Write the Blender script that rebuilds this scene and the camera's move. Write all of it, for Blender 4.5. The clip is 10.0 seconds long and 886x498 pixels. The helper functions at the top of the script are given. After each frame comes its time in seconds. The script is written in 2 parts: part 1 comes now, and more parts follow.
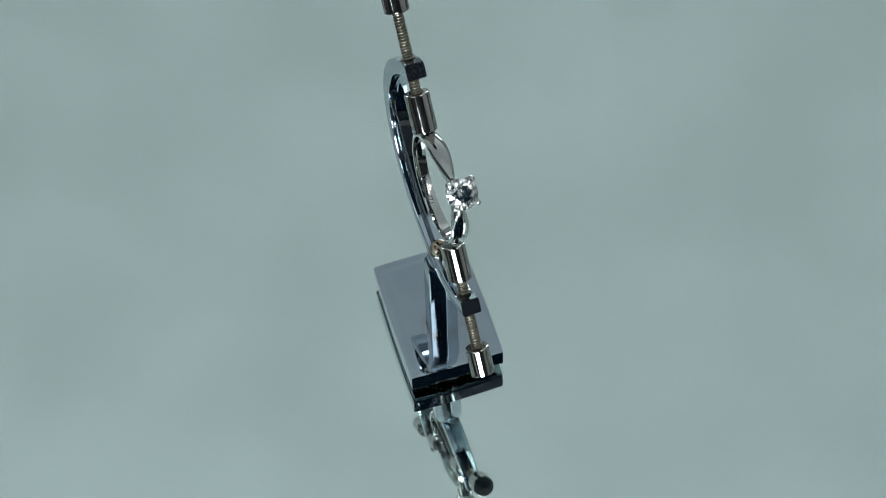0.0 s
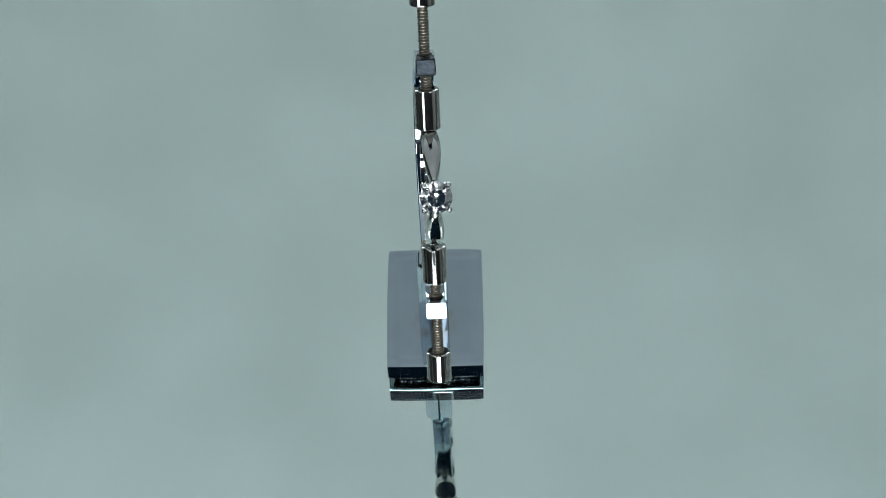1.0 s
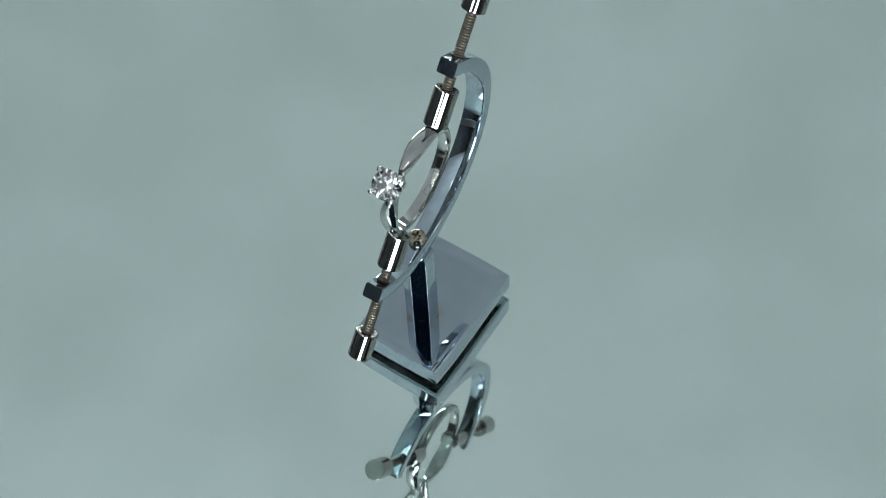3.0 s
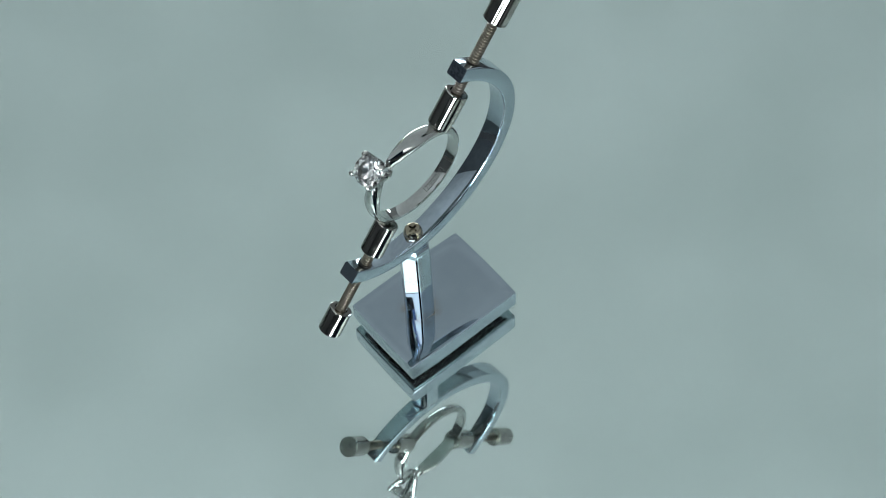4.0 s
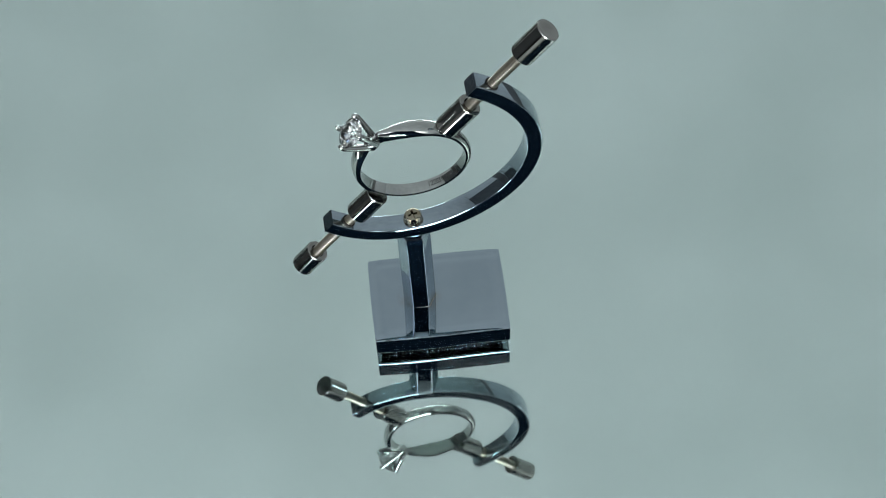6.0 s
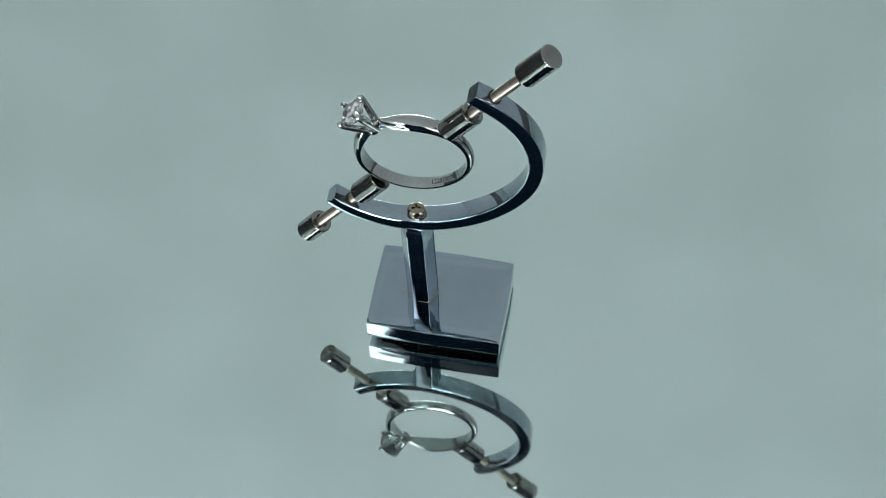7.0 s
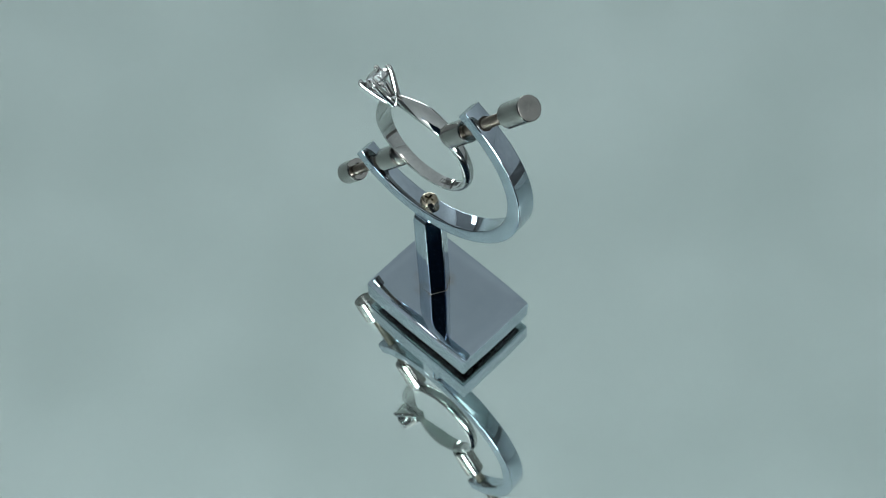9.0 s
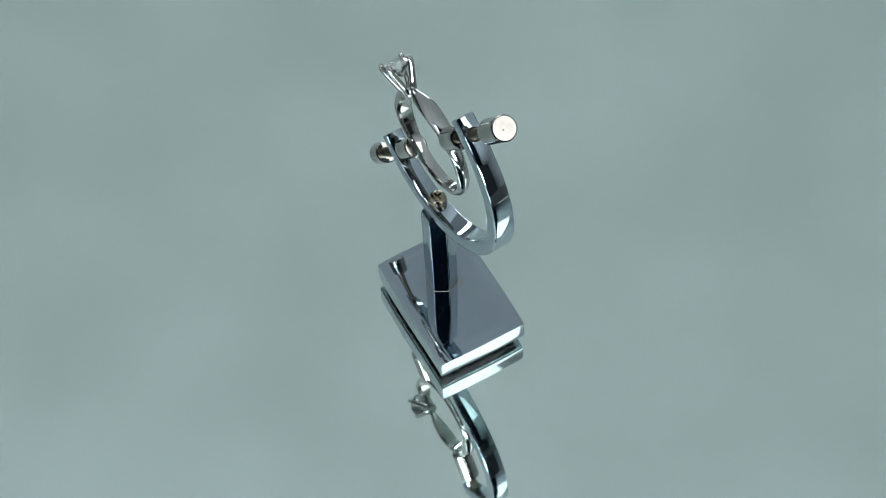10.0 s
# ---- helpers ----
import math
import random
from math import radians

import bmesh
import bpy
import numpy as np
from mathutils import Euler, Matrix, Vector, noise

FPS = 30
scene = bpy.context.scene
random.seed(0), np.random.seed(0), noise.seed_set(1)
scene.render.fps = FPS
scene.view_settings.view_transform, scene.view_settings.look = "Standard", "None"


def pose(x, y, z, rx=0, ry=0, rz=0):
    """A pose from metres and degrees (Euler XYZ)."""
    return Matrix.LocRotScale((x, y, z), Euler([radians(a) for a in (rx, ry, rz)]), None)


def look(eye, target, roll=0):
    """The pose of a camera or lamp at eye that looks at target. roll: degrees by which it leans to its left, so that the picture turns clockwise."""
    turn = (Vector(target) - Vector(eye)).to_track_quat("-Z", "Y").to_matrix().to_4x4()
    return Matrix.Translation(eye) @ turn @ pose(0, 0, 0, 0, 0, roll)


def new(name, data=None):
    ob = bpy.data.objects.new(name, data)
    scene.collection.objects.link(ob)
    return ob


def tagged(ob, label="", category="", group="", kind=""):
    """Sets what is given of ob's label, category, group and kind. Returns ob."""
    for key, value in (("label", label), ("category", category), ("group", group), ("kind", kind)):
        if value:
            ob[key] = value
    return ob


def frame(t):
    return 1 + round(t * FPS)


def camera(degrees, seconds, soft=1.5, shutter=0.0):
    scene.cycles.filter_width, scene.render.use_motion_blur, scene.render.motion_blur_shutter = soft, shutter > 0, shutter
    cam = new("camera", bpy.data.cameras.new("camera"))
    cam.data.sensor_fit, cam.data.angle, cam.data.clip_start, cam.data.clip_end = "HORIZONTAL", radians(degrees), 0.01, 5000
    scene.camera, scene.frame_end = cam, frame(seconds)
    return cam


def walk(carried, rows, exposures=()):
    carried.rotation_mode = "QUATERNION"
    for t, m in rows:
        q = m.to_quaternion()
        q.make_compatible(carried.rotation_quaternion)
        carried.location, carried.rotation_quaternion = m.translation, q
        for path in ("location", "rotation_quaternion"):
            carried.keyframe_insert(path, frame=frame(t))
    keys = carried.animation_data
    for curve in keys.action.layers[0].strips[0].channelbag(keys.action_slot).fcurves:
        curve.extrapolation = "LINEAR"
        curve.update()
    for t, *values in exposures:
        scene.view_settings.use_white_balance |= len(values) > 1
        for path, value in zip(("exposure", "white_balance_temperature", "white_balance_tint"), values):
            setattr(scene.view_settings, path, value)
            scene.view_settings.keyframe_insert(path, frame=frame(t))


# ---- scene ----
# A clamp stand with a solitaire ring turns on a round mirror under a fixed camera.
# The axis of the turn is the world's z axis, the mirror's upper face is close to z = 0.
cam = camera(28.125, 10.0, soft=0.95)
CAMERA_POSE = pose(-0.17800, 0.0, 0.30733, 32.179, 1.309, -92.119)
walk(cam, [(0.0, CAMERA_POSE), (10.0, CAMERA_POSE)], exposures=[
    (0.0, 0.0), (1.0, 0.0), (1.5, -0.02), (2.0, -0.04), (2.5, -0.05), (4.0, 0.04), (4.5, 0.0), (5.0, -0.03), (5.5, 0.06),
    (7.0, 0.06), (7.5, -0.07), (8.0, -0.02), (8.5, 0.04), (9.0, 0.06), (9.5, 0.04), (10.0, -0.04)])


def turn_at(t):
    """Turn of the stand in degrees at t seconds: a steady 16.8 degrees a second."""
    q = (t - 5.0) / 5.0
    return math.degrees(-1.20570 - 0.292157 * (t - 5.0) + 0.00903 * q * q - 0.00924 * q ** 3)


# ---- world and light ----
CEILING_Z = 1.75
world = bpy.data.worlds.new("sky")
scene.world = world
world.use_nodes = True
wn = world.node_tree
sky = wn.nodes.new("ShaderNodeTexSky")
sky.sky_type = "NISHITA"
sky.sun_disc = False
sky.sun_elevation = radians(40)
sky.sun_rotation = radians(120)
wn.links.new(sky.outputs["Color"], wn.nodes["Background"].inputs["Color"])
wn.nodes["Background"].inputs["Strength"].default_value = 0.08

# daylight that enters by the window behind the camera
win = bpy.data.lights.new("window_light", "AREA")
win.shape, win.size, win.size_y = "RECTANGLE", 1.6, 0.75
win.energy = 219.0
win.color = (0.81, 0.93, 0.96)
win_ob = new("window_light", win)
win_ob.matrix_basis = look((-3.26, 0.1, 0.48), (0.0, 0.1, 0.95))

win_two = bpy.data.lights.new("window_light_tall", "AREA")
win_two.shape, win_two.size, win_two.size_y = "RECTANGLE", 0.85, 0.6
win_two.energy = 42.0
win_two.color = win.color
win_two_ob = new("window_light_tall", win_two)
win_two_ob.matrix_basis = look((-3.26, 2.0, 1.25), (0.3, 0.6, 1.35))

# added, unseen ceiling fill low in the opposite wall, far beyond the table
ceiling_fill = bpy.data.lights.new("ceiling_fill_light", "AREA")
ceiling_fill.shape, ceiling_fill.size, ceiling_fill.size_y = "RECTANGLE", 4.8, 0.5
ceiling_fill.energy = 166.0
ceiling_fill.color = win.color
ceiling_fill_ob = new("ceiling_fill_light", ceiling_fill)
ceiling_fill_ob.matrix_basis = look((5.96, 0.1, -0.45), (0.0, 0.1, 1.3))

# ---- materials ----


class Mat:
    """A node material with a principled shader."""

    def __init__(self, name, color, rough=0.5, metal=0.0):
        self.m = bpy.data.materials.new(name)
        self.m.use_nodes = True
        self.t = self.m.node_tree
        self.b = self.t.nodes["Principled BSDF"]
        self.b.inputs["Base Color"].default_value = (*color, 1)
        self.b.inputs["Roughness"].default_value = rough
        self.b.inputs["Metallic"].default_value = metal
        self.coord = self.t.nodes.new("ShaderNodeTexCoord").outputs["Object"]

    def noise(self, scale, detail=4.0, rough=0.55, stretch=None):
        n = self.t.nodes.new("ShaderNodeTexNoise")
        n.inputs["Scale"].default_value = scale
        n.inputs["Detail"].default_value = detail
        n.inputs["Roughness"].default_value = rough
        if stretch:
            mp = self.t.nodes.new("ShaderNodeMapping")
            mp.inputs["Scale"].default_value = stretch
            self.t.links.new(self.coord, mp.inputs["Vector"])
            self.t.links.new(mp.outputs["Vector"], n.inputs["Vector"])
        else:
            self.t.links.new(self.coord, n.inputs["Vector"])
        return n.outputs["Fac"]

    def ramp(self, fac, stops):
        r = self.t.nodes.new("ShaderNodeValToRGB")
        e = r.color_ramp.elements
        while len(e) < len(stops):
            e.new(0.5)
        for el, (p, c) in zip(e, stops):
            el.position = p
            el.color = (*c, 1) if isinstance(c, tuple) else (c, c, c, 1)
        self.t.links.new(fac, r.inputs["Fac"])
        return r.outputs["Color"]

    def to(self, out, name):
        self.t.links.new(out, self.b.inputs[name])
        return self

    def bump(self, fac, strength, distance):
        b = self.t.nodes.new("ShaderNodeBump")
        b.inputs["Strength"].default_value = strength
        b.inputs["Distance"].default_value = distance
        self.t.links.new(fac, b.inputs["Height"])
        self.t.links.new(b.outputs["Normal"], self.b.inputs["Normal"])
        return self


def make_chrome():
    k = Mat("chrome_plate", (0.39, 0.44, 0.48), 0.03, 1.0)
    k.to(k.ramp(k.noise(120, 3), [(0.3, (0.357, 0.42, 0.478)), (0.75, (0.400, 0.465, 0.524))]), "Base Color")
    k.to(k.ramp(k.noise(900, 5), [(0.35, 0.02), (0.8, 0.075)]), "Roughness")
    k.bump(k.noise(60, 2), 0.18, 0.0004)
    return k.m


def make_streaked_chrome():
    """Chrome over a coarsely drawn bar: fine lengthwise streaks."""
    k = Mat("drawn_chrome", (0.39, 0.44, 0.48), 0.03, 1.0)
    k.to(k.ramp(k.noise(120, 3), [(0.3, (0.357, 0.42, 0.478)), (0.75, (0.400, 0.465, 0.524))]), "Base Color")
    k.bump(k.noise(2600, 3, 0.6, (1, 1, 0.02)), 0.12, 0.00002)
    return k.m


def make_base_chrome():
    """Chrome plate with a brownish flux stain round the foot of the post."""
    k = Mat("base_chrome", (0.39, 0.44, 0.48), 0.03, 1.0)
    plate = k.ramp(k.noise(120, 3), [(0.3, (0.357, 0.42, 0.478)), (0.75, (0.400, 0.465, 0.524))])
    mp = k.t.nodes.new("ShaderNodeMapping")
    mp.inputs["Location"].default_value = (0.0037 * 210, -0.0001 * 210, -0.0051 * 210)
    mp.inputs["Scale"].default_value = (210, 210, 210)
    k.t.links.new(k.coord, mp.inputs["Vector"])
    ball = k.t.nodes.new("ShaderNodeTexGradient")
    ball.gradient_type = "SPHERICAL"
    k.t.links.new(mp.outputs["Vector"], ball.inputs["Vector"])
    both = k.t.nodes.new("ShaderNodeMath")
    both.operation = "MULTIPLY"
    k.t.links.new(ball.outputs["Fac"], both.inputs[0])
    k.t.links.new(k.ramp(k.noise(380, 4), [(0.38, 0.15), (0.7, 1.6)]), both.inputs[1])
    mix = k.t.nodes.new("ShaderNodeMix")
    mix.data_type = "RGBA"
    mix.inputs["B"].default_value = (0.30, 0.22, 0.14, 1)
    k.t.links.new(both.outputs["Value"], mix.inputs["Factor"])
    k.t.links.new(plate, mix.inputs["A"])
    k.to(mix.outputs["Result"], "Base Color")
    k.to(k.ramp(k.noise(900, 5), [(0.35, 0.02), (0.8, 0.075)]), "Roughness")
    k.bump(k.noise(60, 2), 0.18, 0.0004)
    return k.m


def make_sawn():
    """Plating over a rough sawn end: speckled dark and light."""
    k = Mat("sawn_end", (0.3, 0.34, 0.4), 0.12, 1.0)
    k.to(k.ramp(k.noise(2600, 4), [(0.42, (0.13, 0.155, 0.20)), (0.62, (0.38, 0.43, 0.49))]), "Base Color")
    k.bump(k.noise(2200, 3), 0.22, 0.00008)
    return k.m


def make_nickel():
    k = Mat("nickel_plate", (0.55, 0.52, 0.49), 0.14, 1.0)
    k.to(k.ramp(k.noise(500, 4), [(0.3, (0.29, 0.278, 0.262)), (0.75, (0.38, 0.366, 0.345))]), "Base Color")
    k.to(k.ramp(k.noise(1400, 5), [(0.35, 0.025), (0.8, 0.10)]), "Roughness")
    k.bump(k.noise(900, 3), 0.05, 0.00005)
    return k.m


def make_screw_brass():
    """Worn nickel over brass."""
    k = Mat("worn_brass", (0.40, 0.35, 0.26), 0.1, 1.0)
    k.to(k.ramp(k.noise(900, 4), [(0.3, (0.27, 0.225, 0.15)), (0.75, (0.42, 0.39, 0.33))]), "Base Color")
    k.to(k.ramp(k.noise(1400, 5), [(0.35, 0.05), (0.8, 0.2)]), "Roughness")
    return k.m


def make_thread_steel():
    k = Mat("threaded_steel", (0.42, 0.37, 0.31), 0.28, 1.0)
    k.to(k.ramp(k.noise(700, 4), [(0.3, (0.14, 0.122, 0.096)), (0.75, (0.25, 0.223, 0.19))]), "Base Color")
    return k.m


def make_white_gold():
    k = Mat("white_gold", (0.64, 0.63, 0.615), 0.06, 1.0)
    k.to(k.ramp(k.noise(400, 4), [(0.3, (0.43, 0.435, 0.425)), (0.75, (0.50, 0.505, 0.49))]), "Base Color")
    k.to(k.ramp(k.noise(1500, 5), [(0.35, 0.02), (0.85, 0.07)]), "Roughness")
    return k.m


def make_ceiling_paint():
    k = Mat("ceiling_paint", (0.78, 0.78, 0.78), 0.9)
    k.to(k.ramp(k.noise(3.4, 3, 0.45), [(0.32, (0.665, 0.675, 0.675)), (0.70, (0.785, 0.785, 0.79))]), "Base Color")
    k.bump(k.noise(40, 5), 0.15, 0.002)
    return k.m


def make_wall_paint(name, dark, light):
    k = Mat(name, light, 0.85)
    k.to(k.ramp(k.noise(3.0, 4), [(0.3, dark), (0.75, light)]), "Base Color")
    k.bump(k.noise(90, 4), 0.2, 0.001)
    return k.m


def make_wood():
    k = Mat("dark_wood", (0.12, 0.07, 0.045), 0.45)
    k.to(k.ramp(k.noise(6, 6, 0.6, (1, 14, 14)), [(0.3, (0.020, 0.018, 0.017)), (0.7, (0.045, 0.040, 0.036))]), "Base Color")
    return k.m


def make_plain(name, color, rough, metal=0.0):
    k = Mat(name, color, rough, metal)
    k.to(k.ramp(k.noise(60, 4), [(0.3, max(rough - 0.05, 0.0)), (0.75, min(rough + 0.08, 1.0))]), "Roughness")
    return k.m


def make_glass():
    k = Mat("mirror_glass", (0.913, 0.985, 0.968), 0.0)
    k.b.inputs["Transmission Weight"].default_value = 1.0
    k.b.inputs["IOR"].default_value = 1.5
    return k.m


def make_silver():
    k = Mat("mirror_silver", (0.90, 0.905, 0.90), 0.028, 1.0)
    return k.m


def make_diamond():
    k = Mat("diamond", (1, 1, 1), 0.0)
    k.b.inputs["Transmission Weight"].default_value = 1.0
    k.b.inputs["IOR"].default_value = 2.42
    return k.m


def make_glow(name, color, strength, body=0.8):
    k = Mat(name, (body, body, body), 0.6)
    k.b.inputs["Emission Color"].default_value = (*color, 1)
    k.b.inputs["Emission Strength"].default_value = strength
    return k.m


CHROME = make_chrome()
BASE_CHROME = make_base_chrome()
SAWN = make_sawn()
DRAWN = make_streaked_chrome()
NICKEL = make_nickel()
THREAD = make_thread_steel()
BRASS = make_screw_brass()
GOLD = make_white_gold()
CEILING = make_ceiling_paint()
WALL = make_wall_paint("wall_paint", (0.34, 0.343, 0.346), (0.42, 0.423, 0.427))
WALL_LIGHT = make_wall_paint("pale_wall_paint", (0.40, 0.405, 0.41), (0.48, 0.485, 0.49))
WALL_MID = make_wall_paint("slate_wall_paint", (0.045, 0.047, 0.05), (0.065, 0.068, 0.072))
WALL_DARK = make_wall_paint("charcoal_wall_paint", (0.045, 0.047, 0.052), (0.065, 0.068, 0.074))
WOOD = make_wood()
GLASS = make_glass()
SILVER = make_silver()
DIAMOND = make_diamond()
PANEL = make_glow("led_diffuser", (1.0, 0.985, 0.96), 2.5)
SKYPANEL = make_glow("daylight_pane", (0.20, 0.40, 0.95), 0.8, 0.04)
BLACK = make_plain("black_plastic", (0.010, 0.013, 0.022), 0.45)
NAVY = make_plain("matte_navy", (0.0035, 0.0065, 0.0115), 1.0)
NAVY.node_tree.nodes["Principled BSDF"].inputs["Specular IOR Level"].default_value = 0.0
WHITE = make_plain("white_lacquer", (0.75, 0.75, 0.74), 0.4)
HOLE_SHADE = make_plain("hole_shade_metal", (0.03, 0.026, 0.022), 0.5, 0.6)
INK = make_plain("etched_grey", (0.03, 0.03, 0.03), 0.8)
MARK = make_plain("ceiling_stain", (0.65, 0.66, 0.66), 0.9)

# ---- mesh helpers; the stand and the ring are drawn in millimetres ----
MM = 0.001


def part(name, bm, material, parent=None, label="", scale=1.0, move=None, angle=32):
    """Links a bmesh as one mesh object under a thing or a part."""
    if move is not None:
        bmesh.ops.transform(bm, matrix=move, verts=bm.verts)
    if scale != 1.0:
        bmesh.ops.scale(bm, vec=(scale,) * 3, verts=bm.verts)
    bmesh.ops.recalc_face_normals(bm, faces=bm.faces)
    for f in bm.faces:
        f.smooth = angle > 0
    me = bpy.data.meshes.new(name)
    bm.to_mesh(me)
    bm.free()
    if angle > 0:
        me.set_sharp_from_angle(angle=radians(angle))
    me.materials.append(material)
    ob = new(name, me)
    if parent:
        ob.parent = parent
    if label:
        tagged(ob, label)
    return ob


def box(x0, x1, y0, y1, z0, z1, bevel=0.0, bm=None):
    bm = bm or bmesh.new()
    r = bmesh.ops.create_cube(bm, size=1.0)
    m = Matrix.Translation(((x0 + x1) / 2, (y0 + y1) / 2, (z0 + z1) / 2)) @ Matrix.Diagonal((x1 - x0, y1 - y0, z1 - z0, 1))
    bmesh.ops.transform(bm, matrix=m, verts=r["verts"])
    if bevel:
        es = list({e for v in r["verts"] for e in v.link_edges})
        bmesh.ops.bevel(bm, geom=es, offset=bevel, segments=2, affect="EDGES", profile=0.5)
    return bm


def lathe(profile, segs=40):
    """Turns (radius, z) pairs about z; ends at radius 0 close to a point."""
    bm = bmesh.new()
    rings = []
    for r, z in profile:
        if r < 1e-6:
            rings.append([bm.verts.new((0, 0, z))])
        else:
            rings.append([bm.verts.new((r * math.cos(2 * math.pi * i / segs), r * math.sin(2 * math.pi * i / segs), z)) for i in range(segs)])
    for a, b in zip(rings, rings[1:]):
        for i in range(segs):
            j = (i + 1) % segs
            if len(a) == 1:
                bm.faces.new((a[0], b[i], b[j]))
            elif len(b) == 1:
                bm.faces.new((a[i], a[j], b[0]))
            else:
                bm.faces.new((a[i], a[j], b[j], b[i]))
    return bm


def sweep(sections, closed=False):
    """Skins a row of equal closed outlines; caps the ends unless closed."""
    bm = bmesh.new()
    rows = [[bm.verts.new(p) for p in sec] for sec in sections]
    n = len(rows[0])
    pairs = list(zip(rows, rows[1:])) + ([(rows[-1], rows[0])] if closed else [])
    for a, b in pairs:
        for i in range(n):
            j = (i + 1) % n
            bm.faces.new((a[i], a[j], b[j], b[i]))
    if not closed:
        bm.faces.new(rows[0])
        bm.faces.new(rows[-1][::-1])
    return bm


def interp(x, table):
    """A smooth curve through the (x, y) pairs of table, flat at both ends."""
    n = len(table)
    for i in range(n - 1):
        (x0, y0), (x1, y1) = table[i], table[i + 1]
        if x <= x1:
            d = x1 - x0
            m0 = (y1 - table[i - 1][1]) / (x1 - table[i - 1][0]) * d if i > 0 else 0.0
            m1 = (table[i + 2][1] - y0) / (table[i + 2][0] - x0) * d if i + 2 < n else 0.0
            k = (x - x0) / d
            return (2 * k ** 3 - 3 * k * k + 1) * y0 + (k ** 3 - 2 * k * k + k) * m0 + (3 * k * k - 2 * k ** 3) * y1 + (k ** 3 - k * k) * m1
    return table[-1][1]


# ---- room ----
ROOM_X0, ROOM_X1, ROOM_Y0, ROOM_Y1, FLOOR_Z = -3.3, 6.0, -3.6, 3.6, -0.80


def build_room():
    tagged(part("floor", box(ROOM_X0 - 0.2, ROOM_X1 + 0.2, ROOM_Y0 - 0.2, ROOM_Y1 + 0.2, FLOOR_Z - 0.1, FLOOR_Z), WOOD),
           "near-black wooden floor of the room", "floor", kind="structure")
    tagged(part("ceiling", box(ROOM_X0 - 0.2, ROOM_X1 + 0.2, ROOM_Y0 - 0.2, ROOM_Y1 + 0.2, CEILING_Z, CEILING_Z + 0.1), CEILING),
           "pale grey painted ceiling seen in the mirror", "ceiling", kind="structure")
    bm = bmesh.new()
    for y0, y1, z0, z1 in ((ROOM_Y0, -2.4, FLOOR_Z, CEILING_Z), (2.6, ROOM_Y1, FLOOR_Z, CEILING_Z), (-2.4, 2.6, FLOOR_Z, -0.76), (-2.4, 2.6, -0.14, CEILING_Z)):
        box(ROOM_X1, ROOM_X1 + 0.15, y0, y1, z0, z1, bm=bm)
    tagged(part("wall_east", bm, WALL), "plain grey painted wall, open low down for the added light", "wall", kind="structure")
    # unseen; split into dark and pale stretches to shape the chrome's reflections
    tagged(part("wall_north", box(ROOM_X0, 2.2, ROOM_Y1, ROOM_Y1 + 0.15, FLOOR_Z, CEILING_Z), WALL_MID), "unseen plain dark grey wall, toned for the chrome's reflections", "wall", kind="structure")
    tagged(part("wall_north_far", box(2.2, ROOM_X1, ROOM_Y1, ROOM_Y1 + 0.15, FLOOR_Z, CEILING_Z), WALL_LIGHT), "unseen plain light grey wall, toned for the chrome's reflections", "wall", kind="structure")
    tagged(part("wall_south", box(ROOM_X0, ROOM_X1, ROOM_Y0 - 0.15, ROOM_Y0, FLOOR_Z, CEILING_Z), WALL_LIGHT), "unseen plain light grey wall, toned for the chrome's reflections", "wall", kind="structure")
    bm = bmesh.new()
    for y0, y1, z0, z1 in ((ROOM_Y0, -0.8, FLOOR_Z, CEILING_Z), (1.0, 1.5, FLOOR_Z, CEILING_Z), (2.5, ROOM_Y1, FLOOR_Z, CEILING_Z),
                           (-0.8, 1.0, FLOOR_Z, 0.05), (-0.8, 1.0, 0.91, CEILING_Z), (1.5, 2.5, FLOOR_Z, 0.90), (1.5, 2.5, 1.60, CEILING_Z)):
        box(ROOM_X0 - 0.15, ROOM_X0, y0, y1, z0, z1, bm=bm)
    tagged(part("wall_west", bm, WALL_DARK), "plain charcoal wall with a window opening", "wall", kind="structure")
    # the third, low one is unseen and added for the ceiling's fill light
    for name, x, y, z, a, b in (("window_1", ROOM_X0 - 0.075, 0.1, 0.48, 0.897, 0.427), ("window_2", ROOM_X0 - 0.075, 2.0, 1.25, 0.497, 0.347),
                                ("added_window", ROOM_X1 + 0.075, 0.1, -0.45, 2.497, 0.307)):
        w = tagged(new(name), "white framed window opening with an area lamp at it", "window", kind="structure")
        w.matrix_basis = pose(x, y, z)
        for nm, q in (("frame_side", (-a, -a + 0.05, -b, b)), ("frame_side", (a - 0.05, a, -b, b)),
                      ("frame_rail", (-a + 0.052, a - 0.052, -b, -b + 0.05)), ("frame_rail", (-a + 0.052, a - 0.052, b - 0.05, b))):
            part(nm, box(-0.03, 0.03, *q, bevel=0.004), WHITE, w)
    tb = tagged(new("table"), "near-black wooden table under the round mirror", "table")
    tb.matrix_basis = pose(0.05, 0, FLOOR_Z)
    part("tabletop", box(-0.6, 0.5, -0.7, 0.7, 0.735, 0.765, 0.004), WOOD, tb)
    for sx in (-0.44, 0.44):
        for sy in (-0.64, 0.64):
            part("leg", box(sx - 0.03, sx + 0.03, sy - 0.03, sy + 0.03, 0, 0.734, 0.003), WOOD, tb)


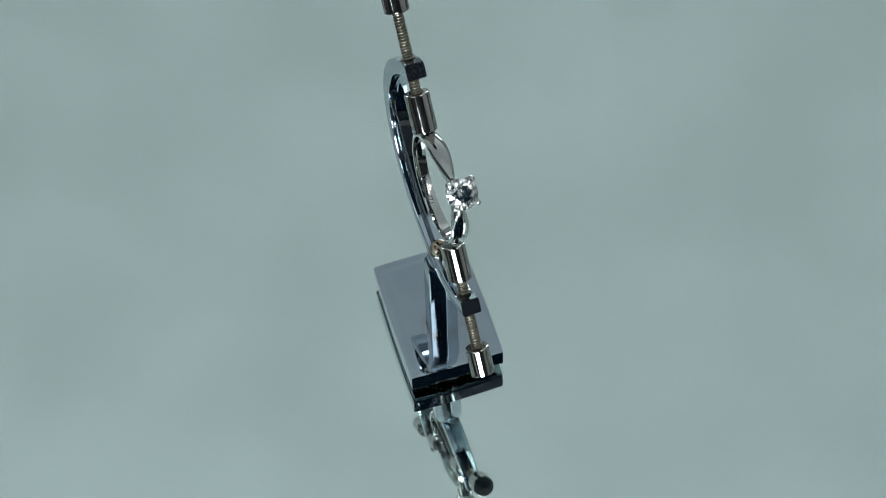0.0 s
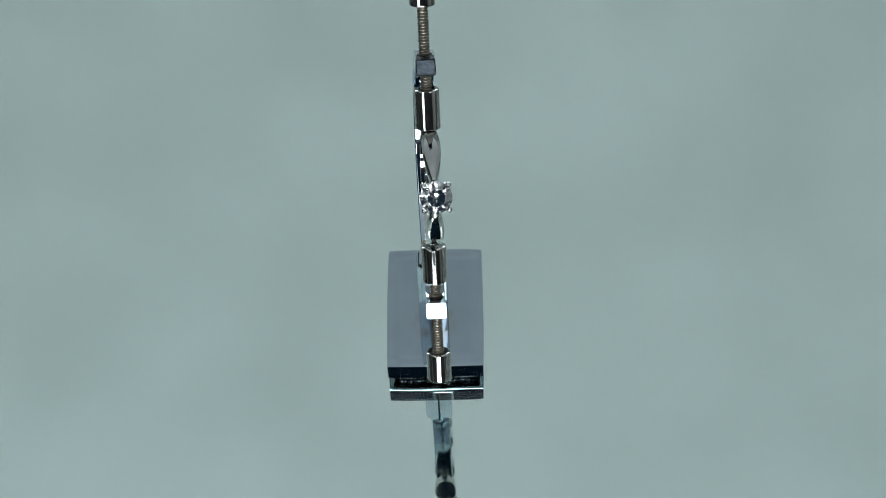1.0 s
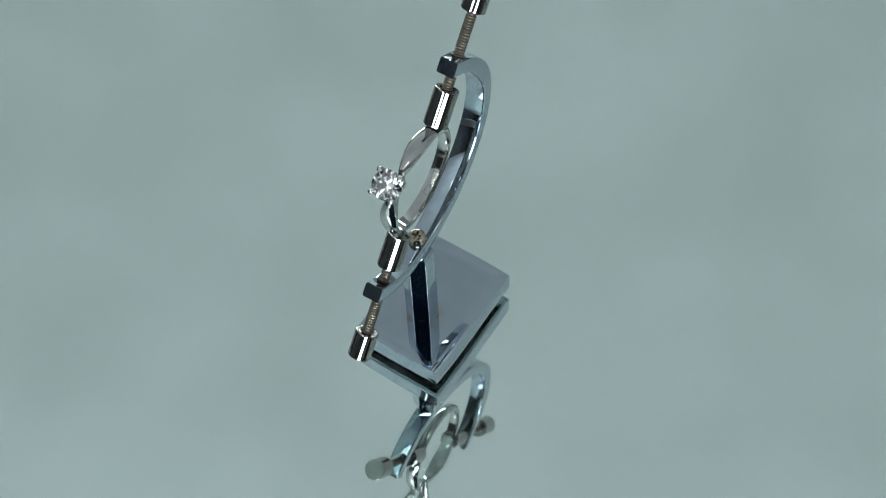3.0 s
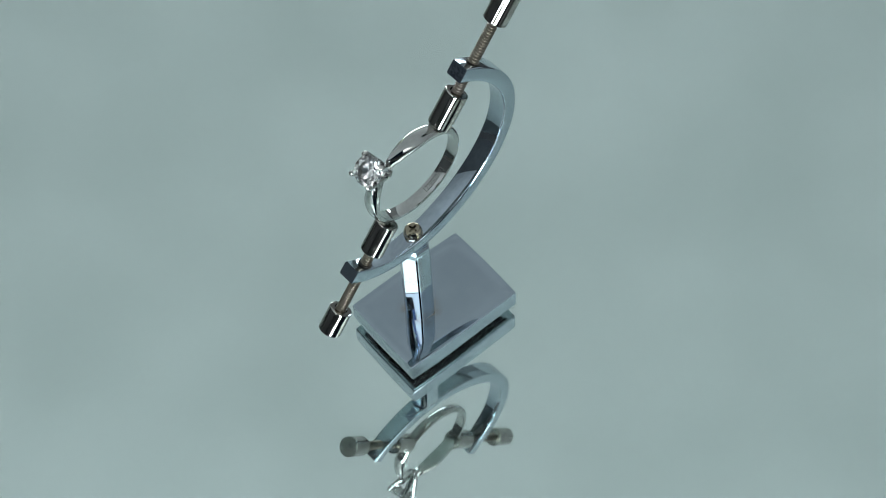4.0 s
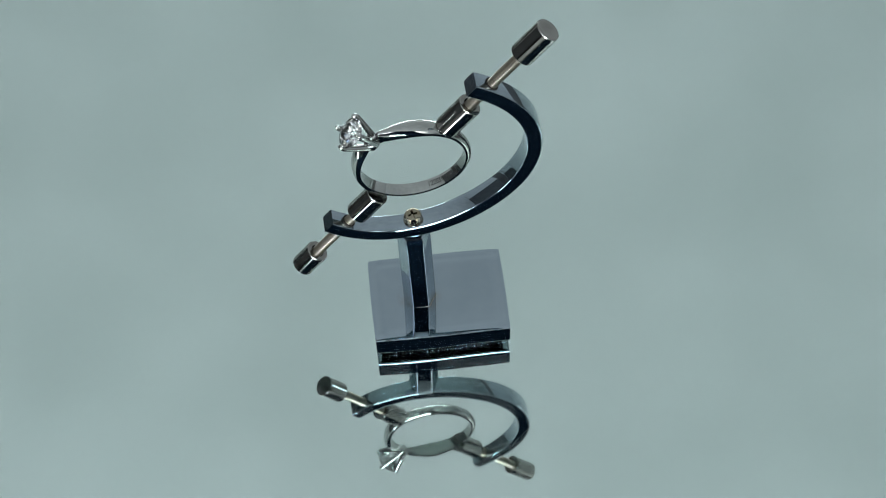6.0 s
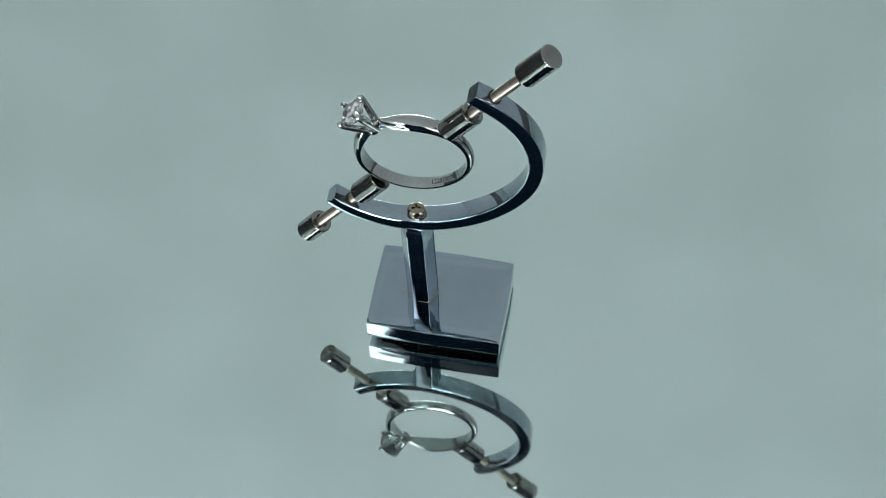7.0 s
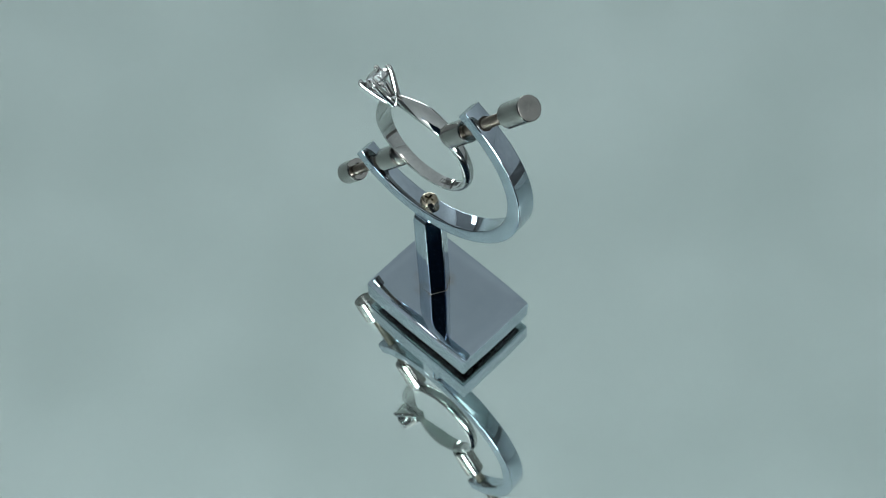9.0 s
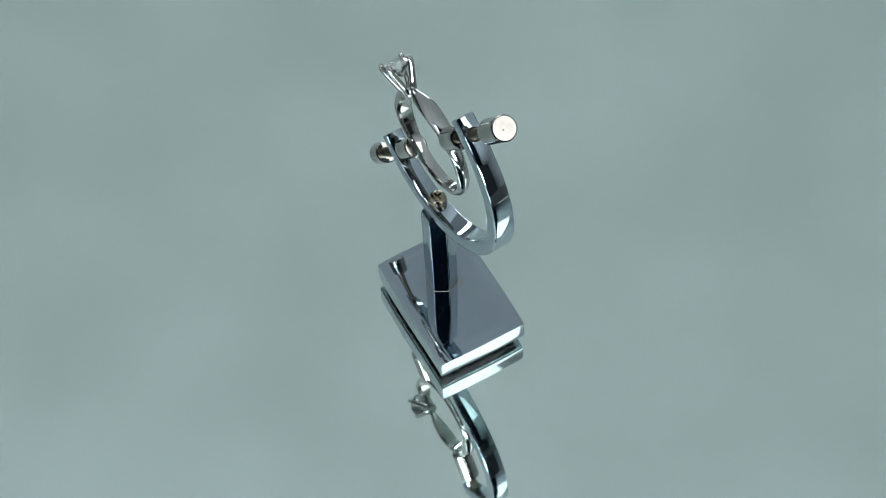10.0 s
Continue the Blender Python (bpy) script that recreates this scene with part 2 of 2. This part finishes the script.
def build_ceiling_marks():
    """Faint blemishes on the ceiling that show in the mirror."""
    for x, y, r, k in ((1.472, 0.56, 0.008, 2.0), (1.235, 0.355, 0.005, 1.3), (1.262, 0.359, 0.003, 1.0), (1.36, 0.023, 0.007, 1.6), (1.406, 0.027, 0.006, 1.2)):
        bm = lathe([(0, CEILING_Z - 0.0008), (r * 0.6, CEILING_Z - 0.0006), (r, CEILING_Z - 0.0001)], 14)
        for v in bm.verts:
            v.co.x *= 1.0 + 0.25 * math.sin(5 * math.atan2(v.co.y, v.co.x))
            v.co.y *= k
        bmesh.ops.translate(bm, vec=(x, y, 0), verts=bm.verts)
        tagged(part("ceiling_mark", bm, MARK), "faint grey blemish on the ceiling paint", "blemish", kind="structure")


def polar(az, dist):
    """A place on the plan; az in degrees, counted from the camera's side towards -y."""
    return -dist * math.cos(radians(az)), -dist * math.sin(radians(az))


def wedge(az0, az1, r0, r1, z0, z1, skew=0.0):
    """A fan-shaped slab between two directions and two distances; skew turns the outer end of its first edge."""
    bm = bmesh.new()
    rims = []
    for z in (z0, z1):
        plan = [polar(az0 + (az1 - az0) * k / 6, r0) for k in range(7)] + [polar(az1 + (az0 + skew - az1) * k / 6, r1) for k in range(7)]
        rims.append([bm.verts.new((x, y, z)) for x, y in plan])
    a, b = rims
    bm.faces.new(a)
    bm.faces.new(b[::-1])
    for k in range(len(a)):
        m = (k + 1) % len(a)
        bm.faces.new((a[k], a[m], b[m], b[k]))
    return bm


def ceiling_light(az0, az1, r0, r1, material, label, skew=0.0):
    """A flat fan-shaped panel light under the ceiling: a backing tray and a glowing diffuser."""
    lamp = tagged(new("ceiling_light"), label, "ceiling light", "panel lights under the ceiling")
    part("tray", wedge(az0, az1, r0, r1, CEILING_Z - 0.012, CEILING_Z - 0.001, skew), WHITE, lamp, angle=0)
    part("diffuser", wedge(az0, az1, r0, r1, CEILING_Z - 0.030, CEILING_Z - 0.0125, skew), material, lamp, "glowing diffuser", angle=0)
    return lamp


def build_lights():
    ceiling_light(47.4, 60.5, 0.85, 2.0, PANEL, "long white panel light glowing under the ceiling", -6.4)
    ceiling_light(-31.0, -45.8, 0.85, 1.75, PANEL, "narrow white panel light glowing under the ceiling")
    ceiling_light(-46.0, -53.0, 1.12, 1.75, PANEL, "short white panel light glowing under the ceiling")
    # added blue glow under the ceiling, in place of sky at a window
    ceiling_light(-46.4, -57.5, 0.80, 1.09, SKYPANEL, "blue glowing slab standing in for sky at a window")


def build_dark_stand_in():
    """Added dark slab over and behind the camera; stands in for phone and operator."""
    bm = bmesh.new()
    rims = []
    for z in (CEILING_Z - 0.045, CEILING_Z - 0.001):
        plan = [polar(az, 0.6) for az in (-30.3, -16, 4, 28, 51.0)]
        plan += [(ROOM_X0 + 0.002, ROOM_X0 * math.tan(radians(38.5))), (ROOM_X0 + 0.002, ROOM_X0 * math.tan(radians(-30.3)))]
        rims.append([bm.verts.new((x, y, z)) for x, y in plan])
    a, b = rims
    bm.faces.new(a)
    bm.faces.new(b[::-1])
    for k in range(len(a)):
        m = (k + 1) % len(a)
        bm.faces.new((a[k], a[m], b[m], b[k]))
    tagged(part("dark_stand_in", bm, NAVY, angle=0), "added dark navy slab, reflected in place of phone and operator", "soffit", kind="structure")


# ---- mirror ----


def build_mirror():
    t = tagged(new("round_mirror"), "round greenish mirror plate lying under the ring stand", "mirror")
    t.matrix_basis = pose(0, 0, -0.00018, 0, -0.8, 0)
    part("glass", lathe([(0, 0), (0.1985, 0), (0.2, -0.0015), (0.1985, -0.003), (0, -0.003)], 128), GLASS, t, "clear greenish mirror glass")
    part("silvering", lathe([(0, -0.0031), (0.1985, -0.0031), (0.1985, -0.0035), (0, -0.0035)], 128), SILVER, t, "silver mirror backing")
    part("body", lathe([(0, -0.0036), (0.2, -0.0036), (0.2, -0.028), (0.19, -0.033), (0, -0.033)], 96), BLACK, t)
    return t


# ---- stand: millimetres in its own space, x along the clamp, y across, z up ----
BASE_H = 5.15
LEAN = Matrix.Rotation(-0.0181, 4, "Y") @ Matrix.Rotation(0.0041, 4, "X")
# the clamp is turned a little about the screw that holds it on the post
CLAMP = LEAN @ Matrix.Translation((-3.4, -0.26, 0)) @ Matrix.Rotation(radians(1.9), 4, "Z") @ Matrix.Translation((3.4, 0, 0))
ARC_X, ARC_Z, ARC_R, ARC_T, ARC_W = -3.65, 54.08, 23.75, 2.85, 3.4
AXIS = radians(52.4)
AXIS_AT = Vector((3.74, 0.0, 60.8))
ALONG = CLAMP @ Matrix.Translation(AXIS_AT) @ Matrix.Rotation(math.pi / 2 - AXIS, 4, "Y")


def build_base(stand):
    """A plate whose top is buffed slightly round towards the rim."""
    lx, ly = 13.25, 9.42
    bm = bmesh.new()

    def coords(half):
        edge = [0.0, 0.15, 0.35, 0.7, 1.1, 1.6, 2.2, 3.0]
        inner = [-(half - 3.0) * k / 6 for k in (4, 2, 0, -2, -4)]
        return [-half + e for e in edge] + inner + [half - e for e in edge[::-1]]

    def drop(d):
        z = 0.13 * max(0.0, 1 - d / 3.0) ** 2
        return z + (0.03 * (1 - d / 0.35) ** 2 if d < 0.35 else 0.0)

    xs, ys = coords(lx), coords(ly)
    top = [[bm.verts.new((x, y, BASE_H - drop(lx - abs(x)) - drop(ly - abs(y)))) for y in ys] for x in xs]
    for i in range(len(xs) - 1):
        for j in range(len(ys) - 1):
            bm.faces.new((top[i][j], top[i + 1][j], top[i + 1][j + 1], top[i][j + 1]))
    rim = [top[i][0] for i in range(len(xs))] + [top[-1][j] for j in range(1, len(ys))]
    rim += [top[i][-1] for i in range(len(xs) - 2, -1, -1)] + [top[0][j] for j in range(len(ys) - 2, 0, -1)]
    # the sides are buffed a little round and run slightly out of true towards the foot
    flat = [(v.co.x, v.co.y, v.co.z) for v in rim]

    def buffed(x, y, k):
        u, w = x / lx, y / ly
        out_x, out_y = 0.16 * (1 - w * w), 0.09 * (1 - u * u) - 0.26 * max(0.0, u * w - 0.15) ** 2
        skew_x, skew_y = 0.16 * k * w * abs(u) ** 8, -0.20 * k * u * abs(w) ** 8
        return x + u * out_x + (skew_x if u > 0 else -skew_x) * (1 - w * w), y + w * out_y + (skew_y if w > 0 else -skew_y) * (1 - u * u)

    for row in top:
        for v in row:
            v.co.x, v.co.y = buffed(v.co.x, v.co.y, 0.0)
    levels = [rim]
    for k in (0.25, 0.5, 0.75, 1.0):
        levels.append([bm.verts.new((*buffed(x, y, k * k), z + (0.5 - z) * k)) for x, y, z in flat])
    # the lower rim is rounded too
    low = levels[-1]
    for a in (22, 45, 68, 90):
        turn_in, z = 0.5 * (1 - math.cos(radians(a))), 0.5 * (1 - math.sin(radians(a)))
        levels.append([bm.verts.new((v.co.x * (1 - turn_in / lx), v.co.y * (1 - turn_in / ly), z)) for v in low])
    foot = levels[-1]
    for a, b in zip(levels, levels[1:]):
        for i in range(len(a)):
            j = (i + 1) % len(a)
            bm.faces.new((a[i], a[j], b[j], b[i]))
    bm.faces.new(foot)
    part("base", bm, BASE_CHROME, stand, "polished rectangular chrome base", MM, angle=24)


def build_post(stand):
    """A hexagonal bar with a chamfered head."""
    prof = [(0, BASE_H - 0.5), (3.25, BASE_H - 0.5), (3.25, 28.3), (2.95, 29.6), (2.6, 29.95), (2.6, 30.35), (0, 30.35)]
    bm = lathe(prof, 6)
    uprights = [e for e in bm.edges if abs(e.verts[0].co.z - e.verts[1].co.z) > 15]
    bmesh.ops.bevel(bm, geom=uprights, offset=0.3, segments=8, profile=0.5, affect="EDGES")
    part("post", bm, DRAWN, stand, "hexagonal chrome post", MM, LEAN @ Matrix.Translation((-3.55, 0.2, 0)), angle=10)
    ring = lathe([(3.2, BASE_H - 0.3), (3.33, BASE_H - 0.3), (3.33, BASE_H + 0.05), (3.2, BASE_H + 0.12), (3.2, BASE_H - 0.3)], 6)
    part("solder_line", ring, THREAD, stand, "brownish solder line round the post's foot", MM, LEAN @ Matrix.Translation((-3.55, 0.2, 0)), angle=10)


def bar_outline(r0, r1, w, c=0.26, crown=0.03):
    """The bar's cross-section: rounded edges and faintly crowned sides, as (radius, y) pairs."""
    rc, hr, out = (r0 + r1) / 2, (r1 - r0) / 2, []
    for qr, qy, a0 in ((1, -1, -90), (1, 1, 0), (-1, 1, 90), (-1, -1, 180)):
        for k in range(4):
            a = radians(a0 + 30 * k)
            out.append((rc + qr * (hr - c) + c * math.cos(a), qy * (w - crown - c) + c * math.sin(a)))
        if qr == qy:
            side = 1 if qy > 0 else -1
            out += [(rc + side * hr * 0.45, side * (w - crown * 0.2)), (rc, side * w), (rc - side * hr * 0.45, side * (w - crown * 0.2))]
    return out


def build_bar(stand):
    """The flat bar bent to a C; its plane leans and bends a little."""
    secs = []
    for i in range(97):
        phi = radians(56.7 + (-132.3 - 56.7) * i / 96)
        r1 = ARC_R + 0.5 * math.cos(3 * (phi - radians(5)))
        skew = radians(0.6) * (1 - i / 48)  # the ends are cut parallel to the clamp's axis
        belly = math.sin(math.pi * i / 96)
        w = ARC_W / 2 + 0.33 * belly
        lean = 0.75 * belly * math.sqrt(i / 96) - 0.15
        sec = []
        for r, y in bar_outline(r1 - ARC_T, r1, w):
            a = phi + skew * ((r1 - r) / ARC_T - 0.5)
            x = r * math.cos(a)
            sec.append((ARC_X + x, y + lean + 0.0006 * (x - 2) ** 2, ARC_Z + r * math.sin(a)))
        secs.append(sec)
    part("clamp_bar", sweep(secs), CHROME, stand, "chrome bar bent into a C", MM, CLAMP, angle=40)
    # the sawn upper end was left rough under its plating
    mid = sum((Vector(p) for p in secs[0]), Vector()) / len(secs[0])
    out = (mid - sum((Vector(p) for p in secs[1]), Vector()) / len(secs[1])).normalized()
    lip = [mid + (Vector(p) - mid) * 0.87 for p in secs[0]]
    part("bar_end", sweep([[p + out * d for p in lip] for d in (-0.1, 0.03)]), SAWN, stand, "rough speckled sawn end of the bar", MM, CLAMP, angle=40)


def cylinder_profile(z0, z1, r, hole0=0.0, hole1=0.0):
    """A turned cylinder with softened rims and, at an end, a countersunk hole."""
    c = 0.22
    p = [(0, z0 + 0.7), (hole0, z0 + 0.7), (hole0, z0)] if hole0 else [(0, z0 + 0.004), (0.25, z0 + 0.004), (0.3, z0)]
    p += [(r - c - 0.06, z0), (r - c, z0), (r - c * 0.3, z0 + c * 0.3), (r, z0 + c), (r, z0 + c + 0.04), (r, z1 - c - 0.04), (r, z1 - c), (r - c * 0.3, z1 - c * 0.3), (r - c, z1), (r - c - 0.06, z1)]
    p += [(hole1, z1), (hole1, z1 - 0.7), (0, z1 - 0.7)] if hole1 else [(0.3, z1), (0.25, z1 - 0.004), (0, z1 - 0.004)]
    return p


def thread_profile(z0, z1, r, pitch=0.52, depth=0.24):
    p, z = [(0, z0)], z0
    while z < z1:
        p += [(r - depth, z), (r, z + pitch * 0.4), (r, z + pitch * 0.6)]
        z += pitch
    return p + [(r - depth, z1 + pitch), (0, z1 + pitch)]


def build_clamps(stand):
    for z0, z1, _ in ((5.0, 23.0, "upper"), (-43.0, -26.0, "lower")):
        part("threaded_rod", lathe(thread_profile(z0, z1, 1.0), 20), THREAD, stand, "brownish threaded steel rod", MM, ALONG, angle=50)
    part("knob", lathe(cylinder_profile(21.9, 29.1, 2.2, hole0=1.3)), NICKEL, stand, "smooth nickel end knob", MM, ALONG)
    part("knob", lathe(cylinder_profile(-47.2, -41.8, 2.2, hole1=1.3)), NICKEL, stand, "smooth nickel end knob", MM, ALONG)
    part("jaw", lathe(cylinder_profile(0.3, 7.4, 2.2, hole1=1.3)), NICKEL, stand, "cylindrical nickel jaw pressing the ring", MM, ALONG)
    part("jaw", lathe(cylinder_profile(-28.1, -21.3, 2.2, hole0=1.3)), NICKEL, stand, "cylindrical nickel jaw pressing the ring", MM, ALONG)
    # dark sleeves put the shade of the screw holes into colour
    for s in (12.15, -32.35):
        part("hole_shade", lathe([(0.95, s - 1.5), (1.3, s - 1.5), (1.3, s + 1.5), (0.95, s + 1.5), (0.95, s - 1.5)], 24), HOLE_SHADE, stand, "dark sleeve giving the shade in the screw hole", MM, ALONG)


def build_screw(stand):
    """A pan-head screw with a cross recess, on a thin washer."""
    at = LEAN @ Matrix.Translation((-3.35, 0.3, 33.05)) @ Matrix.Rotation(radians(12), 4, "Z") @ Matrix.Diagonal((0.87, 0.87, 0.9, 1))
    bm = bmesh.new()
    n, top = 40, 1.75
    prof = [(1.92, 0.25), (1.95, 1.0), (1.82, 1.4), (1.5, 1.66), (1.28, top)]
    rows = [[bm.verts.new((r * math.cos(2 * math.pi * i / n), r * math.sin(2 * math.pi * i / n), z)) for i in range(n)] for r, z in prof]
    for a, b in zip(rows, rows[1:]):
        for i in range(n):
            j = (i + 1) % n
            bm.faces.new((a[i], a[j], b[j], b[i]))
    bm.faces.new(rows[0][::-1])
    a, b = 0.27, 1.02
    cross = [(b, -a), (b, a), (a, a), (a, b), (-a, b), (-a, a), (-b, a), (-b, -a), (-a, -a), (-a, -b), (a, -b), (a, -a)]
    up = [bm.verts.new((x, y, top)) for x, y in cross]
    dn = [bm.verts.new((x * 0.8, y * 0.8, top - 0.75)) for x, y in cross]
    es = [bm.edges.new((up[i], up[(i + 1) % 12])) for i in range(12)]
    outer = [bm.edges.get((rows[-1][i], rows[-1][(i + 1) % n])) for i in range(n)]
    bmesh.ops.triangle_fill(bm, edges=es + outer, use_beauty=True)
    for i in range(12):
        j = (i + 1) % 12
        bm.faces.new((up[i], up[j], dn[j], dn[i]))
    bm.faces.new(dn)
    screw = part("screw_head", bm, BRASS, stand, "worn yellowish cross-recess screw head", MM, at)
    part("washer", lathe([(0, 0), (2.05, 0), (2.1, 0.12), (2.05, 0.24), (0, 0.24)]), NICKEL, screw, "", MM, at)


def build_stand():
    stand = tagged(new("ring_stand"), "chrome clamp stand with C-shaped bar on a rectangular base", "ring stand")
    build_base(stand)
    build_post(stand)
    build_bar(stand)
    build_clamps(stand)
    build_screw(stand)
    return stand


# ---- ring: millimetres, x towards the stone, y along the clamp's axis, z along the finger ----
RING_R0 = 9.3
GEM_TURN = radians(130.7)
G, Pd = Vector((math.cos(GEM_TURN), 0, math.sin(GEM_TURN))), Vector((math.cos(GEM_TURN - math.pi / 2), 0, math.sin(GEM_TURN - math.pi / 2)))
RING_AXES = Matrix((G, Pd, Vector((0, 1, 0)))).transposed().to_4x4()
RING_IN_STAND = CLAMP @ Matrix.Translation((-2.5, 0.0, 52.8)) @ RING_AXES @ Matrix.Rotation(radians(3.0), 4, "Y")
WIDTHS = [(0, 1.3), (9, 1.25), (20, 2.25), (42, 3.25), (70, 2.95), (95, 2.55), (180, 2.4)]
HEIGHTS = [(0, 0.9), (5, 1.0), (11, 2.3), (17, 2.1), (50, 1.38), (85, 1.3), (180, 1.3)]


def build_band(ring):
    secs = []
    for i in range(180):
        psi = 2 * math.pi * i / 180
        deg = min(math.degrees(psi), 360 - math.degrees(psi))
        w, h = interp(deg, WIDTHS) / 2, interp(deg, HEIGHTS)
        peak = interp(deg, [(0, 0.6), (12, 0.5), (25, 0.42), (50, 0.38), (75, 0.42), (100, 0.55), (180, 0.62)])
        out = []
        for k in range(15):
            u = -1 + 2 * k / 14
            edge = h * (1 - peak) + h * peak * (1 - abs(u) ** 2.6)
            out.append((RING_R0 + max(edge, 0.12), w * u * (1.0 if abs(u) < 1 else 0.97)))
        for k in range(7):
            u = 1 - 2 * k / 6
            out.append((RING_R0 + 0.10 * u * u, w * u * 0.94))
        secs.append([(r * math.cos(psi), r * math.sin(psi), z) for r, z in out])
    part("band", sweep(secs, closed=True), GOLD, ring, "polished white gold band with tapered shoulders", MM, angle=40)


def tube(points, radii, segs=12):
    """A round rod through points, with a radius at each."""
    secs = []
    for i, p in enumerate(points):
        d = (points[min(i + 1, len(points) - 1)] - points[max(i - 1, 0)]).normalized()
        q = d.to_track_quat("Z", "Y").to_matrix()
        secs.append([p + q @ Vector((radii[i] * math.cos(2 * math.pi * k / segs), radii[i] * math.sin(2 * math.pi * k / segs), 0)) for k in range(segs)])
    return sweep(secs)


GIRDLE_H, GIRDLE_R = 15.4, 2.75


def build_setting(ring):
    for k in range(4):
        a = math.pi / 4 + k * math.pi / 2
        c, s = math.cos(a), math.sin(a)
        path = [(0.8, 9.7), (1.05, 10.5), (1.8, 12.5), (2.55, 14.4), (2.93, 15.45), (2.95, 15.9), (2.76, 16.2), (2.54, 16.3)]
        rad = [0.62, 0.66, 0.63, 0.55, 0.52, 0.52, 0.47, 0.26]
        part("prong", tube([Vector((h, r * c, r * s)) for r, h in path], rad), GOLD, ring, "rounded white gold prong", MM, angle=60)
    base = lathe([(0, 9.4), (1.2, 9.4), (1.45, 9.7), (1.5, 10.2), (1.35, 10.8), (0.95, 11.2), (0, 11.2)], 24)
    part("collet", base, GOLD, ring, "", MM, Matrix.Rotation(math.pi / 2, 4, "Y"))


def build_diamond(ring):
    """A round brilliant: table, star, kite and girdle facets above, mains below."""
    R = GIRDLE_R
    bm = bmesh.new()

    def circle(r, z, n, off):
        return [bm.verts.new((r * math.cos(2 * math.pi * (i + off) / n), r * math.sin(2 * math.pi * (i + off) / n), z)) for i in range(n)]

    table, star = circle(0.56 * R, 0.31 * R, 8, 0.0), circle(0.80 * R, 0.17 * R, 8, 0.5)
    gu, gl = circle(R, 0.022 * R, 16, 0.0), circle(R, -0.022 * R, 16, 0.0)
    low = circle(0.24 * R, -0.68 * R, 8, 0.5)
    tip = bm.verts.new((0, 0, -0.87 * R))
    bm.faces.new(table)
    for i in range(8):
        j = (i + 1) % 8
        p, q, r = gu[2 * i], gu[2 * i + 1], gu[(2 * i + 2) % 16]
        bm.faces.new((table[i], star[i], table[j]))
        bm.faces.new((star[i], p, q))
        bm.faces.new((star[i], q, r))
        bm.faces.new((table[j], star[i], r))
        bm.faces.new((table[j], r, star[j]))
        p2, q2, r2 = gl[2 * i], gl[2 * i + 1], gl[(2 * i + 2) % 16]
        bm.faces.new((p, p2, q2, q))
        bm.faces.new((q, q2, r2, r))
        bm.faces.new((low[i], q2, p2))
        bm.faces.new((low[i], r2, q2))
        bm.faces.new((low[i], r2, low[j]))
        bm.faces.new((low[i], low[j], tip))
    move = Matrix.Translation((GIRDLE_H, 0, 0)) @ Matrix.Rotation(math.pi / 2, 4, "Y") @ Matrix.Rotation(0.2, 4, "Z")
    part("diamond", bm, DIAMOND, ring, "clear round brilliant-cut diamond", MM, move, angle=0)


def build_engraving(ring):
    """The serial number on the band's inner face, bent round it."""
    cu = bpy.data.curves.new("engraving", "FONT")
    cu.body, cu.size, cu.align_x, cu.align_y, cu.extrude = "1228500783", 1.45, "CENTER", "CENTER", 0.02
    tmp = new("engraving", cu)
    dep = bpy.context.evaluated_depsgraph_get()
    dep.update()
    me = bpy.data.meshes.new_from_object(tmp.evaluated_get(dep))
    bpy.data.objects.remove(tmp)
    bm = bmesh.new()
    bm.from_mesh(me)
    bpy.data.meshes.remove(me)
    for v in bm.verts:
        x, y, z = v.co
        psi = radians(188.5) - x * 0.76 / RING_R0
        r = RING_R0 - 0.012 - z
        v.co = (r * math.cos(psi), r * math.sin(psi), y)
    part("engraving", bm, INK, ring, "dark engraved serial number", MM, angle=0)


def build_ring():
    ring = tagged(new("solitaire_ring"), "white gold solitaire ring with a round diamond held in the clamp", "ring")
    build_band(ring)
    build_setting(ring)
    build_diamond(ring)
    build_engraving(ring)
    return ring


build_room()
build_ceiling_marks()
build_lights()
build_dark_stand_in()
build_mirror()
ring_stand = build_stand()
solitaire = build_ring()


# ---- movement ----
def motions():
    """Stand and ring turn together about the z axis."""
    off = Matrix.Translation((-0.00110, 0.00188, 0.0))
    ring_at = RING_IN_STAND.copy()
    ring_at.translation = ring_at.translation * MM
    times = [i * 0.5 for i in range(21)]
    turns = [(t, pose(0, 0, 0, 0, 0, turn_at(t))) for t in times]
    walk(ring_stand, [(t, m @ off) for t, m in turns])
    walk(solitaire, [(t, m @ off @ ring_at) for t, m in turns])


motions()
